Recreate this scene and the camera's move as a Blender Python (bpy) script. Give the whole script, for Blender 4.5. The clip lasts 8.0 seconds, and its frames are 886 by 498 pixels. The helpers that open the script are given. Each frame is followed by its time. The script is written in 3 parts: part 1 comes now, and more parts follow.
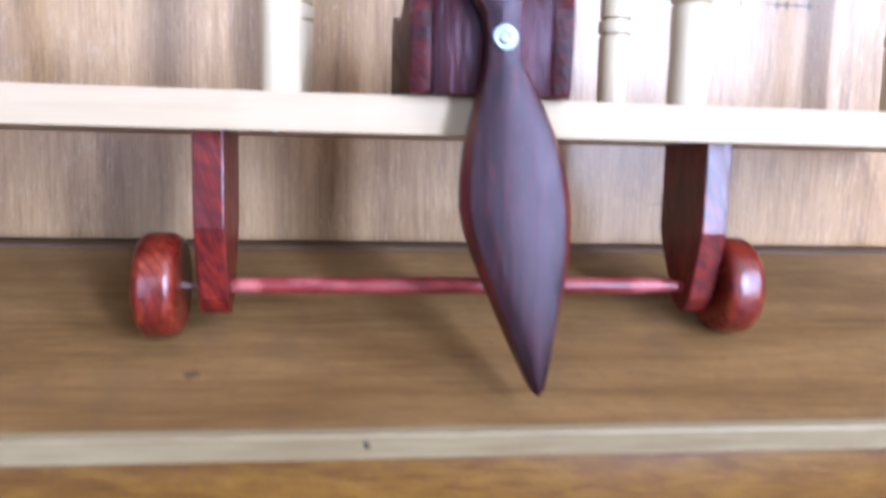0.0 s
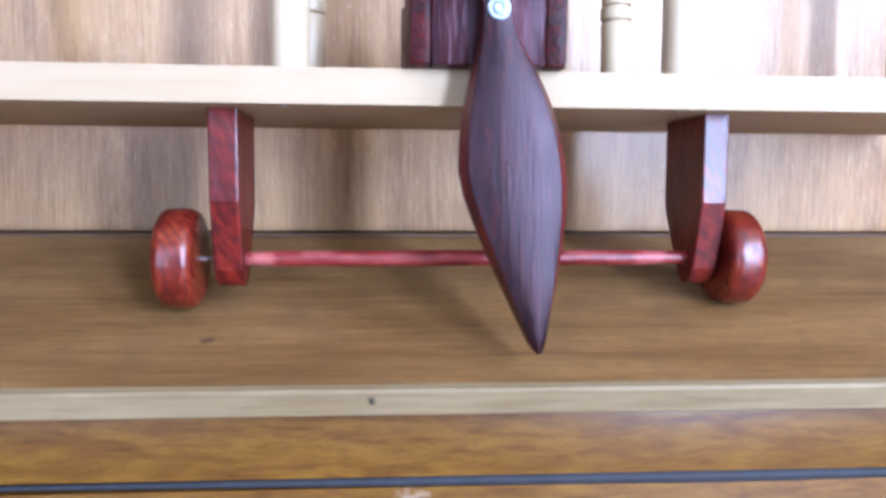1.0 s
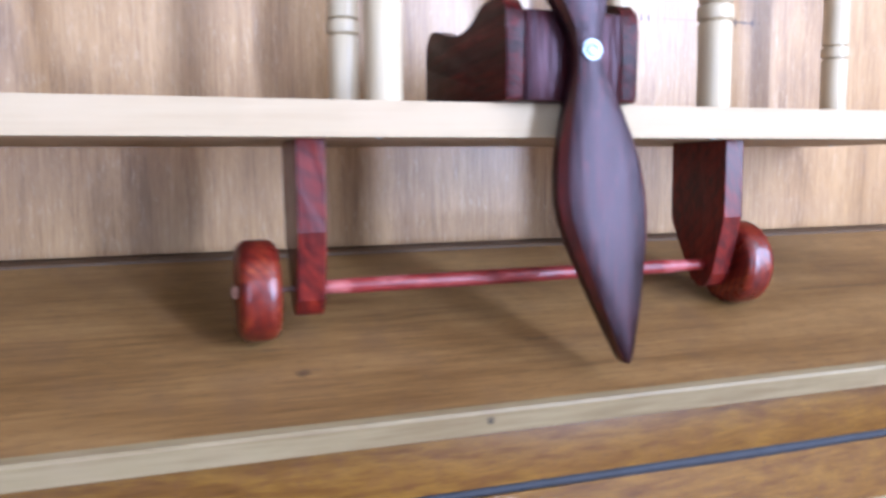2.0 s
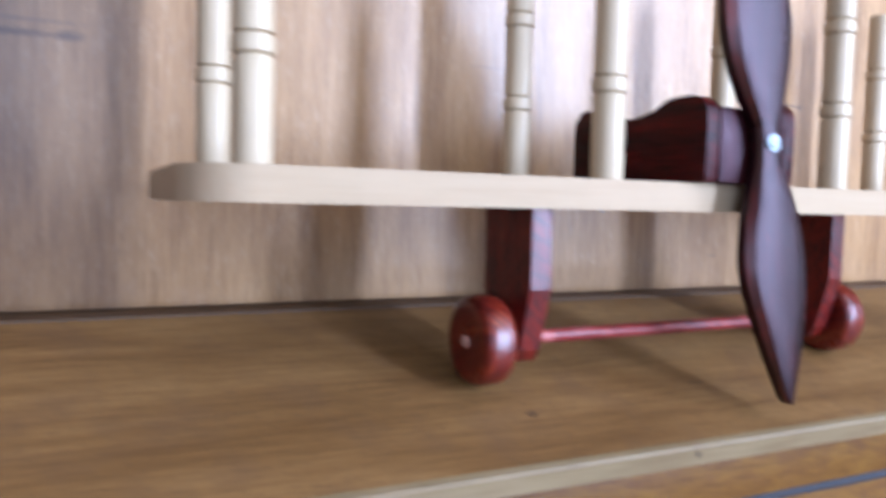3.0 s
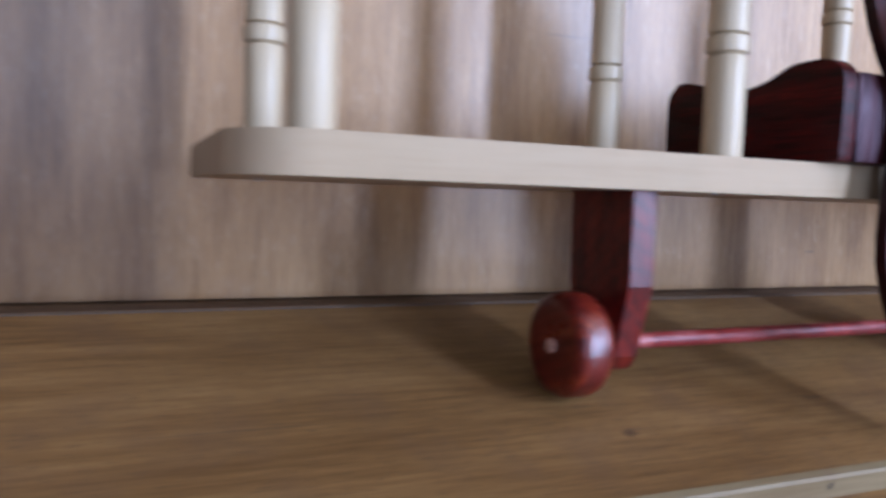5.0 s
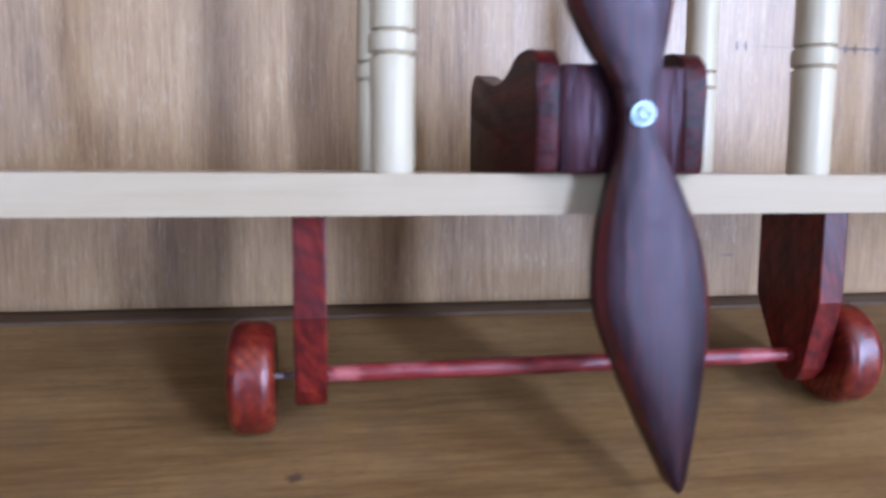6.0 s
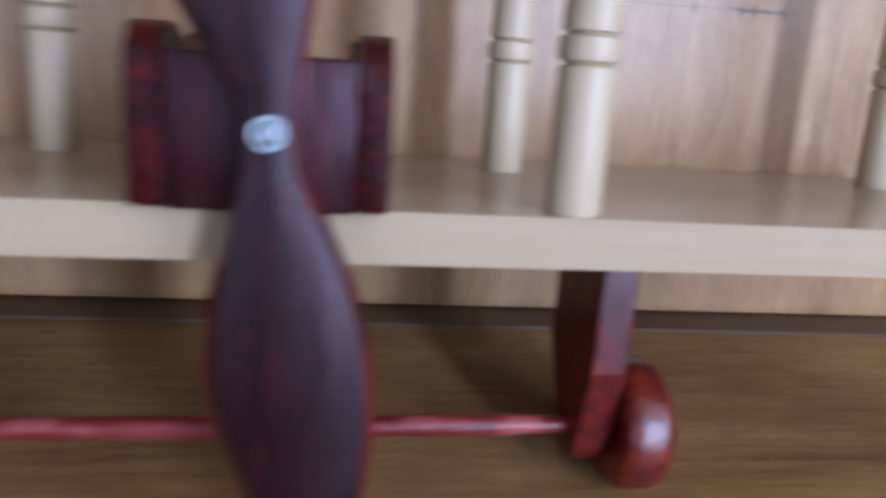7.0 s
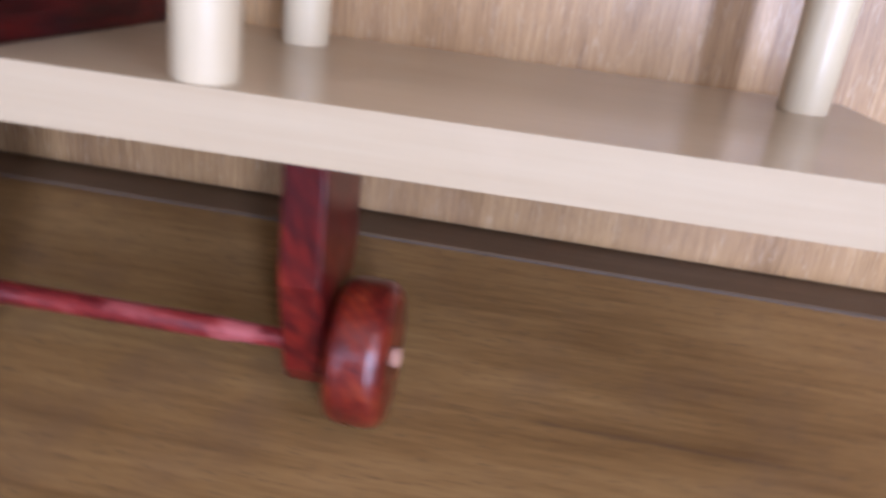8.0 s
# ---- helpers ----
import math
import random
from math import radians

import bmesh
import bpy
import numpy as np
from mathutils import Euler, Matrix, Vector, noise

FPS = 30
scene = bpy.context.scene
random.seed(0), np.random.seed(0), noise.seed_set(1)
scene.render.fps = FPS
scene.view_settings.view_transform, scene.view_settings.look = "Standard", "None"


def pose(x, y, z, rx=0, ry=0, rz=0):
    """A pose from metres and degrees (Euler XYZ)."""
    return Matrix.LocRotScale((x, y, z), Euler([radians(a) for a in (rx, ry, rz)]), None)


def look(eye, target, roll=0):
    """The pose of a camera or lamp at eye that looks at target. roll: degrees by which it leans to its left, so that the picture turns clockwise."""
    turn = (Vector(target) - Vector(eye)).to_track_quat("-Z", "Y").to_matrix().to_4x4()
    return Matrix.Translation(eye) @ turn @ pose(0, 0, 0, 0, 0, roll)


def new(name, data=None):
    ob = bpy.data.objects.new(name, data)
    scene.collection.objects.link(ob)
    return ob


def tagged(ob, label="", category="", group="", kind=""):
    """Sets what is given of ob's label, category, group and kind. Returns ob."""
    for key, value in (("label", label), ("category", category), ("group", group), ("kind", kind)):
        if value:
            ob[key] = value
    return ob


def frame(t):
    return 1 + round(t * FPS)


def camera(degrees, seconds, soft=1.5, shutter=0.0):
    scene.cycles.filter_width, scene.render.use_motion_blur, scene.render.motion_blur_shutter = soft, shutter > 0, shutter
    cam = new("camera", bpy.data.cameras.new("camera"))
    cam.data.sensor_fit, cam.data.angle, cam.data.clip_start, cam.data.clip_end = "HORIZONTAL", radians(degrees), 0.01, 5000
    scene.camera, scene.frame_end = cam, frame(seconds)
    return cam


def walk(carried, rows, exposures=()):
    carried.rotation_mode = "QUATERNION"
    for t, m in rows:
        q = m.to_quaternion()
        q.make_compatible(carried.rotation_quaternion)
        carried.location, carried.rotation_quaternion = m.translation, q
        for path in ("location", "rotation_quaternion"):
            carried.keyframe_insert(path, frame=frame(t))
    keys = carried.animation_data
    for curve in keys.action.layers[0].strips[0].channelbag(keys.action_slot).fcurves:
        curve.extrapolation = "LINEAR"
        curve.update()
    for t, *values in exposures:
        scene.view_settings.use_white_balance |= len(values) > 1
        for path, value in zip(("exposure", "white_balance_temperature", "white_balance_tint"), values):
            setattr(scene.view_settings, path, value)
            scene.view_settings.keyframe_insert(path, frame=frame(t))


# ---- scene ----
cam = camera(61.21, 8.0, soft=3.2, shutter=0.75)
# seconds, eye x y z in metres, turn in degrees (XYZ)
ROWS = [
    (0, -0.0663, -0.4120, 0.1242, 82.82, -1.34, -7.60),
    (0.2, -0.0489, -0.4282, 0.1065, 83.37, -0.62, -6.11),
    (0.5, -0.0461, -0.4338, 0.0895, 84.97, 0.29, -6.42),
    (0.8, -0.0451, -0.4312, 0.0869, 85.38, -0.10, -4.85),
    (1, -0.0515, -0.4316, 0.0906, 85.46, -0.27, -5.04),
    (1.2, -0.0617, -0.4331, 0.0982, 85.11, 0.16, -6.44),
    (2.3, -0.2650, -0.4163, 0.1183, 84.23, 0.61, -23.44),
    (2.5, -0.3066, -0.4174, 0.1203, 84.58, 0.53, -25.23),
    (2.8, -0.3613, -0.4126, 0.1315, 85.20, -0.56, -25.96),
    (3, -0.3932, -0.3994, 0.1357, 86.49, -1.32, -26.59),
    (3.2, -0.4216, -0.3875, 0.1374, 87.30, -1.49, -26.50),
    (3.5, -0.4548, -0.3639, 0.1327, 87.21, -1.86, -27.05),
    (4, -0.4760, -0.3392, 0.1242, 88.24, -0.33, -27.33),
    (4.2, -0.4744, -0.3283, 0.1153, 88.56, -0.87, -25.84),
    (5.3, -0.3125, -0.3380, 0.1360, 85.15, -1.97, -21.23),
    (5.5, -0.2554, -0.3525, 0.1432, 84.68, -1.39, -17.53),
    (5.8, -0.1815, -0.3574, 0.1524, 83.14, -0.60, -14.63),
    (6, -0.1338, -0.3704, 0.1567, 83.51, -0.34, -10.15),
    (6.2, -0.0969, -0.3775, 0.1674, 82.84, 0.09, -6.91),
    (6.5, -0.0556, -0.3610, 0.1691, 82.35, -0.93, -5.46),
    (6.8, -0.0065, -0.3096, 0.1872, 78.58, -3.26, -6.59),
    (7, 0.0240, -0.2866, 0.2011, 76.18, -3.85, -8.56),
    (7.2, 0.0543, -0.2708, 0.2127, 73.95, -4.22, -9.57),
    (7.5, 0.1044, -0.2608, 0.2039, 71.38, -3.79, -5.85),
    (7.7, 0.1411, -0.2546, 0.1964, 69.76, -4.37, -0.76),
    (8, 0.2052, -0.2440, 0.1952, 68.35, -6.73, 6.99),
]
EXPOSURES = [(0.0, -0.22, 5240, 24), (1.2, -0.23, 5220, 24), (2.5, -0.45, 5350, 24), (4.0, -0.76, 5290, 23), (5.5, -1.15, 5210, 25), (6.0, -0.85, 4980, 21), (6.5, -0.87, 4970, 25), (7.0, -1.37, 5350, 26), (7.5, -1.36, 5420, 28), (8.0, -0.94, 5600, 30)]
walk(cam, [(t, pose(x, y, z, rx, ry, rz)) for t, x, y, z, rx, ry, rz in ROWS], EXPOSURES)

# ---- light ----
world = bpy.data.worlds.new("world")
scene.world = world
world.use_nodes = True
sky = world.node_tree.nodes.new("ShaderNodeTexSky")
sky.sky_type, sky.sun_disc = "NISHITA", False
sky.sun_elevation, sky.sun_rotation = radians(35), radians(150)
world.node_tree.links.new(sky.outputs["Color"], world.node_tree.nodes["Background"].inputs["Color"])
world.node_tree.nodes["Background"].inputs["Strength"].default_value = 0.12


def window_light(name, eye, target, w, h, watts, color):
    lamp = bpy.data.lights.new(name, "AREA")
    lamp.shape, lamp.size, lamp.size_y, lamp.energy, lamp.color = "RECTANGLE", w, h, watts, color
    ob = new(name, lamp)
    ob.matrix_world = look(eye, target)
    return ob


SKY = (0.70, 0.85, 1.0)
window_light("window_daylight_left", (-1.50, -2.47, 0.30), (-1.50, 0, 0.30), 1.10, 1.60, 58, SKY)
window_light("window_daylight_middle", (-0.32, -2.47, 0.95), (-0.32, 0, 0.95), 0.46, 0.62, 12, SKY)
window_light("window_daylight_corner", (1.20, -2.47, 0.45), (1.20, 0, 0.45), 0.30, 1.90, 240, SKY)
window_light("window_daylight_side", (1.77, -1.75, 0.85), (0, -1.75, 0.85), 0.80, 1.50, 115, SKY)

# ---- materials ----
def nodes_of(name):
    m = bpy.data.materials.new(name)
    m.use_nodes = True
    nt = m.node_tree
    return m, nt, nt.nodes["Principled BSDF"]


def ramp_node(nt, stops):
    r = nt.nodes.new("ShaderNodeValToRGB")
    while len(r.color_ramp.elements) < len(stops):
        r.color_ramp.elements.new(0.5)
    for e, (pos, c) in zip(r.color_ramp.elements, stops):
        e.position, e.color = pos, (*c, 1)
    return r


def noise_node(nt, vec, scale, detail=4, rough=0.55, stretch=(1, 1, 1), distort=0.0):
    mp = nt.nodes.new("ShaderNodeMapping")
    mp.inputs["Scale"].default_value = stretch
    nt.links.new(vec, mp.inputs["Vector"])
    n = nt.nodes.new("ShaderNodeTexNoise")
    n.inputs["Scale"].default_value, n.inputs["Detail"].default_value = scale, detail
    n.inputs["Roughness"].default_value, n.inputs["Distortion"].default_value = rough, distort
    nt.links.new(mp.outputs[0], n.inputs["Vector"])
    return n.outputs["Fac"]


def mixed(nt, a, b, fac, mode="MIX"):
    m = nt.nodes.new("ShaderNodeMix")
    m.data_type, m.blend_type = "RGBA", mode
    for sock, v in ((m.inputs["Factor"], fac), (m.inputs[6], a), (m.inputs[7], b)):
        if hasattr(v, "is_output"):
            nt.links.new(v, sock)
        elif isinstance(v, (int, float)):
            sock.default_value = v
        else:
            sock.default_value = (*v, 1)
    return m.outputs[2]


def stain_mark(nt, tc, col, centre, radii, strength, tone, breakup):
    """One stain with a ragged outline at a place on the surface."""
    vm = nt.nodes.new("ShaderNodeVectorMath")
    vm.operation = "SUBTRACT"
    nt.links.new(tc, vm.inputs[0])
    vm.inputs[1].default_value = centre
    dv = nt.nodes.new("ShaderNodeVectorMath")
    dv.operation = "DIVIDE"
    nt.links.new(vm.outputs[0], dv.inputs[0])
    dv.inputs[1].default_value = radii
    ln = nt.nodes.new("ShaderNodeVectorMath")
    ln.operation = "LENGTH"
    nt.links.new(dv.outputs[0], ln.inputs[0])
    n = noise_node(nt, tc, breakup, 3, 0.6)
    ad = nt.nodes.new("ShaderNodeMath")
    ad.operation = "MULTIPLY_ADD"
    nt.links.new(n, ad.inputs[0])
    ad.inputs[1].default_value = 1.6
    nt.links.new(ln.outputs["Value"], ad.inputs[2])
    mr = nt.nodes.new("ShaderNodeMapRange")
    for k, v in (("From Min", 1.15), ("From Max", 1.75), ("To Min", strength), ("To Max", 0.0)):
        mr.inputs[k].default_value = v
    nt.links.new(ad.outputs[0], mr.inputs["Value"])
    return mixed(nt, col, tone, mr.outputs[0])


def wood(name, stops, along="x", broad=6.0, fine=60.0, rough=0.35, coat=0.0, coat_rough=0.15, bump=0.15, pores=0.25, pore_color=(0.05, 0.03, 0.02), blotch=0.25, blotch_color=(0.2, 0.1, 0.05), squash=14.0, gloss_wear=0.12, spec=0.5, marks=(), figure_squash=None, fibre_amp=0.55, wobble=0.0, wobble_scale=110.0, fleck=0.0, fleck_color=(0.6, 0.48, 0.34), tilt=None, left_shade=None, rings=None):
    """Grain runs along one axis; a broad figure, fine fibres, dark pores and soft blotches."""
    m, nt, b = nodes_of(name)
    tc = nt.nodes.new("ShaderNodeTexCoord").outputs["Object"]
    if tilt:
        turn = nt.nodes.new("ShaderNodeMapping")
        turn.inputs["Rotation"].default_value = tuple(radians(a) for a in tilt)
        nt.links.new(tc, turn.inputs["Vector"])
        tc = turn.outputs[0]
    s = [1.0, 1.0, 1.0]
    s["xyz".index(along)] = 1.0 / squash
    s2 = [1.0, 1.0, 1.0]
    s2["xyz".index(along)] = 1.0 / (squash * 2)
    s0 = [1.0, 1.0, 1.0]
    s0["xyz".index(along)] = 1.0 / (figure_squash or squash)
    figure = noise_node(nt, tc, broad, 4, 0.6, s0, 0.5)
    fibre = noise_node(nt, tc, fine, 5, 0.65, s2)
    speck = noise_node(nt, tc, fine * 3, 2, 0.5, s)
    stain = noise_node(nt, tc, broad * 0.8, 3, 0.6)
    add = nt.nodes.new("ShaderNodeMath")
    add.operation = "MULTIPLY_ADD"
    nt.links.new(fibre, add.inputs[0])
    add.inputs[1].default_value = fibre_amp
    nt.links.new(figure, add.inputs[2])
    sub = nt.nodes.new("ShaderNodeMath")
    sub.operation = "SUBTRACT"
    nt.links.new(add.outputs[0], sub.inputs[0])
    sub.inputs[1].default_value = fibre_amp / 2
    r = ramp_node(nt, stops)
    nt.links.new(sub.outputs[0], r.inputs["Fac"])
    pr = ramp_node(nt, [(0.58, (0, 0, 0)), (0.72, (1, 1, 1))])
    nt.links.new(speck, pr.inputs["Fac"])
    pm = nt.nodes.new("ShaderNodeMath")
    pm.operation = "MULTIPLY"
    nt.links.new(pr.outputs["Color"], pm.inputs[0])
    pm.inputs[1].default_value = pores
    col = mixed(nt, r.outputs["Color"], pore_color, pm.outputs[0])
    if fleck:
        light = noise_node(nt, tc, fine * 0.8, 3, 0.6, s0, 1.0)
        fr = ramp_node(nt, [(0.55, (0, 0, 0)), (0.70, (1, 1, 1))])
        nt.links.new(light, fr.inputs["Fac"])
        fm = nt.nodes.new("ShaderNodeMath")
        fm.operation = "MULTIPLY"
        nt.links.new(fr.outputs["Color"], fm.inputs[0])
        fm.inputs[1].default_value = fleck
        col = mixed(nt, col, fleck_color, fm.outputs[0])
    br = ramp_node(nt, [(0.5, (0, 0, 0)), (0.75, (1, 1, 1))])
    nt.links.new(stain, br.inputs["Fac"])
    bmx = nt.nodes.new("ShaderNodeMath")
    bmx.operation = "MULTIPLY"
    nt.links.new(br.outputs["Color"], bmx.inputs[0])
    bmx.inputs[1].default_value = blotch
    col = mixed(nt, col, blotch_color, bmx.outputs[0])
    if rings:
        # dark growth rings: bands a given distance apart, of a given depth of colour
        wave = nt.nodes.new("ShaderNodeTexWave")
        wave.bands_direction = "DIAGONAL"
        wave.inputs["Scale"].default_value = 0.314 / rings[0]
        wave.inputs["Distortion"].default_value, wave.inputs["Detail"].default_value = rings[2], 3.0
        wave.inputs["Detail Scale"].default_value = 0.35
        nt.links.new(tc, wave.inputs["Vector"])
        wr = ramp_node(nt, [(0.55, (0, 0, 0)), (0.95, (rings[1],) * 3)])
        nt.links.new(wave.outputs["Fac"], wr.inputs["Fac"])
        col = mixed(nt, col, pore_color, wr.outputs["Color"])
    if left_shade:
        # shade painted into the colour: everything left of this x is darkened
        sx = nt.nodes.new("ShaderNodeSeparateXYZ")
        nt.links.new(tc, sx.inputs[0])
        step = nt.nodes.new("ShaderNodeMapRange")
        for k, v in (("From Min", left_shade[0] - 0.015), ("From Max", left_shade[0] + 0.012), ("To Min", 1.0), ("To Max", 0.0)):
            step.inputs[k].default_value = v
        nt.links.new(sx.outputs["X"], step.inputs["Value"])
        col = mixed(nt, col, left_shade[1], step.outputs[0], "MULTIPLY")
    for centre, radii, strength, tone, breakup in marks:
        col = stain_mark(nt, tc, col, centre, radii, strength, tone, breakup)
    nt.links.new(col, b.inputs["Base Color"])
    b.inputs["Specular IOR Level"].default_value = spec
    rr = nt.nodes.new("ShaderNodeMapRange")
    rr.inputs["To Min"].default_value, rr.inputs["To Max"].default_value = rough - gloss_wear, rough + gloss_wear
    nt.links.new(stain, rr.inputs["Value"])
    nt.links.new(rr.outputs[0], b.inputs["Roughness"])
    b.inputs["Coat Weight"].default_value, b.inputs["Coat Roughness"].default_value = coat, coat_rough
    bp = nt.nodes.new("ShaderNodeBump")
    bp.inputs["Strength"].default_value, bp.inputs["Distance"].default_value = bump, 0.001
    nt.links.new(sub.outputs[0], bp.inputs["Height"])
    last = bp
    if wobble:
        wave = noise_node(nt, tc, wobble_scale, 2, 0.5, s)
        last = nt.nodes.new("ShaderNodeBump")
        last.inputs["Strength"].default_value, last.inputs["Distance"].default_value = wobble, 0.004
        nt.links.new(wave, last.inputs["Height"])
        nt.links.new(bp.outputs[0], last.inputs["Normal"])
    nt.links.new(last.outputs[0], b.inputs["Normal"])
    nt.links.new(last.outputs[0], b.inputs["Coat Normal"])
    return m


def plain(name, color, rough=0.6, metal=0.0, vary=0.1, scale=20.0, bump=0.05):
    m, nt, b = nodes_of(name)
    tc = nt.nodes.new("ShaderNodeTexCoord").outputs["Object"]
    n = noise_node(nt, tc, scale, 5, 0.6)
    r = ramp_node(nt, [(0.3, tuple(c * (1 - vary) for c in color)), (0.7, tuple(min(1, c * (1 + vary)) for c in color))])
    nt.links.new(n, r.inputs["Fac"])
    nt.links.new(r.outputs["Color"], b.inputs["Base Color"])
    b.inputs["Roughness"].default_value, b.inputs["Metallic"].default_value = rough, metal
    bp = nt.nodes.new("ShaderNodeBump")
    bp.inputs["Strength"].default_value, bp.inputs["Distance"].default_value = bump, 0.001
    nt.links.new(n, bp.inputs["Height"])
    nt.links.new(bp.outputs[0], b.inputs["Normal"])
    return m


# the panel's colour carries painted shade over its left end
PANEL = wood("veneer_panel", [(0.22, (0.1838, 0.09374, 0.03494)), (0.45, (0.3012, 0.1674, 0.06773)), (0.62, (0.3792, 0.2208, 0.0944)), (0.85, (0.4685, 0.2921, 0.1386))], "z", 30, 520, 0.50, 0.66, 0.36, 0.05, 0.5, (0.17, 0.10, 0.05), 0.30, (0.30, 0.18, 0.10), 11, 0.1, 0.3,
             [((-0.435, 0.145, 0.2385), (0.050, 0.1, 0.0034), 0.85, (0.07, 0.038, 0.02), 460), ((-0.4445, 0.145, 0.2380), (0.012, 0.1, 0.0060), 0.9, (0.05, 0.028, 0.016), 480), ((-0.395, 0.145, 0.2385), (0.012, 0.1, 0.0045), 0.85, (0.06, 0.033, 0.018), 520), ((-0.42, 0.145, 0.247), (0.045, 0.1, 0.0022), 0.45, (0.09, 0.055, 0.035), 240), ((-0.08, 0.145, 0.2485), (0.03, 0.1, 0.0012), 0.4, (0.10, 0.06, 0.04), 150),
              *(((tx, 0.145, 0.2432), (0.0018, 0.1, 0.0052), 0.9, (0.05, 0.03, 0.02), 420) for tx in (0.171, 0.178, 0.229, 0.258, 0.266, 0.284)), ((0.268, 0.145, 0.2436), (0.030, 0.1, 0.0016), 0.85, (0.06, 0.035, 0.025), 260), ((0.215, 0.145, 0.2432), (0.055, 0.1, 0.0010), 0.4, (0.10, 0.06, 0.04), 200), ((0.172, 0.145, 0.090), (0.008, 0.1, 0.0012), 0.7, (0.10, 0.07, 0.05), 300)], 5, 0.8, 0.06, 90, fleck=0.22, left_shade=(-0.352, (0.54, 0.52, 0.52)))
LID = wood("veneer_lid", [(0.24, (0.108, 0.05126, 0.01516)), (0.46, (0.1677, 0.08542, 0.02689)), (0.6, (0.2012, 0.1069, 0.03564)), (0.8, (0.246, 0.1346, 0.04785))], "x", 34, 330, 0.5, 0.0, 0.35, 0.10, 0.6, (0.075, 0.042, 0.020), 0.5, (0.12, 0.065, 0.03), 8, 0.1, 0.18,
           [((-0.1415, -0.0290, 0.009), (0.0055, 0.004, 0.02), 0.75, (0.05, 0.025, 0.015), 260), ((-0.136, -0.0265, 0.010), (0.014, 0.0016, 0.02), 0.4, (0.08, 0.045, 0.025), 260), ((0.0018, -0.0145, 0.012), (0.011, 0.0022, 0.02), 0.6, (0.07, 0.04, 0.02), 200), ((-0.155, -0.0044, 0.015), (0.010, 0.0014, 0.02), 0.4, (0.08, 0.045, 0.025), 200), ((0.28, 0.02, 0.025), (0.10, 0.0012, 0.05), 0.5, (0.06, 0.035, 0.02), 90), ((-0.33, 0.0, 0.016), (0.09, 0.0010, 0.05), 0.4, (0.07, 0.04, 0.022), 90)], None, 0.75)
EDGE = wood("pale_edge_strip", [(0.28, (0.1606, 0.1103, 0.05328)), (0.5, (0.2141, 0.158, 0.08091)), (0.75, (0.2517, 0.1931, 0.1046))], "x", 24, 400, 0.5, 0.0, 0.3, 0.08, 0.15, (0.22, 0.155, 0.09), 0.25, (0.29, 0.21, 0.125), 9, 0.1, 0.2,
            [((-0.0525, -0.07, -0.0115), (0.0026, 0.02, 0.0032), 0.95, (0.02, 0.018, 0.018), 500), ((-0.0535, -0.07, -0.006), (0.004, 0.02, 0.0025), 0.5, (0.18, 0.12, 0.07), 500)])
RAIL = wood("orange_rail", [(0.2, (0.06382, 0.02165, 0.002087)), (0.45, (0.1118, 0.04561, 0.004511)), (0.62, (0.149, 0.06725, 0.007271)), (0.88, (0.1915, 0.09366, 0.01131))], "x", 150, 420, 0.42, 0.1, 0.25, 0.12, 0.65, (0.06, 0.024, 0.010), 0.35, (0.10, 0.035, 0.010), 5, 0.1, 0.25, [((-0.0345, -0.037, -0.0800), (0.0075, 0.05, 0.0100), 0.6, (0.30, 0.22, 0.15), 260), ((-0.026, -0.037, -0.0745), (0.006, 0.05, 0.0030), 0.5, (0.30, 0.20, 0.13), 260)])
LEDGE = wood("dark_ledge", [(0.25, (0.0546, 0.02923, 0.01375)), (0.5, (0.08645, 0.04872, 0.02312)), (0.75, (0.1183, 0.06902, 0.03438))], "x", 26, 400, 0.6, 0.0, 0.3, 0.1, 0.2, spec=0.15)
PINE = wood("pale_basswood", [(0.2, (0.3322, 0.2372, 0.1386)), (0.5, (0.3705, 0.2749, 0.1676)), (0.8, (0.3961, 0.3008, 0.1897))], "x", 24, 380, 0.5, 0.3, 0.18, 0.05, 0.10, (0.38, 0.27, 0.18), 0.2, (0.47, 0.35, 0.235), 12, 0.1, 0.1,
            [((-0.350, -0.01, 0.142), (0.026, 0.09, 0.05), 0.55, (0.36, 0.25, 0.15), 60), ((0.355, -0.01, 0.142), (0.026, 0.09, 0.05), 0.55, (0.36, 0.25, 0.15), 60), ((0.165, 0.045, 0.1518), (0.009, 0.004, 0.02), 0.35, (0.33, 0.22, 0.13), 200)])
# the varnish lies on the wing's upper face; its edges are bare
nt = PINE.node_tree
geo, up = nt.nodes.new("ShaderNodeNewGeometry"), nt.nodes.new("ShaderNodeSeparateXYZ")
nt.links.new(geo.outputs["True Normal"], up.inputs[0])
face = nt.nodes.new("ShaderNodeMapRange")
for k, v in (("From Min", 0.3), ("From Max", 0.9), ("To Min", 0.0), ("To Max", 0.6)):
    face.inputs[k].default_value = v
nt.links.new(up.outputs["Z"], face.inputs["Value"])
nt.links.new(face.outputs[0], nt.nodes["Principled BSDF"].inputs["Coat Weight"])
TURNED = wood("pale_turned_wood", [(0.28, (0.3964, 0.2986, 0.1787)), (0.5, (0.4488, 0.3501, 0.2178)), (0.75, (0.4861, 0.3878, 0.2513))], "z", 30, 420, 0.5, 0.25, 0.25, 0.05, 0.08, (0.46, 0.34, 0.23), 0.12, (0.56, 0.43, 0.30), 12, 0.1, 0.4)
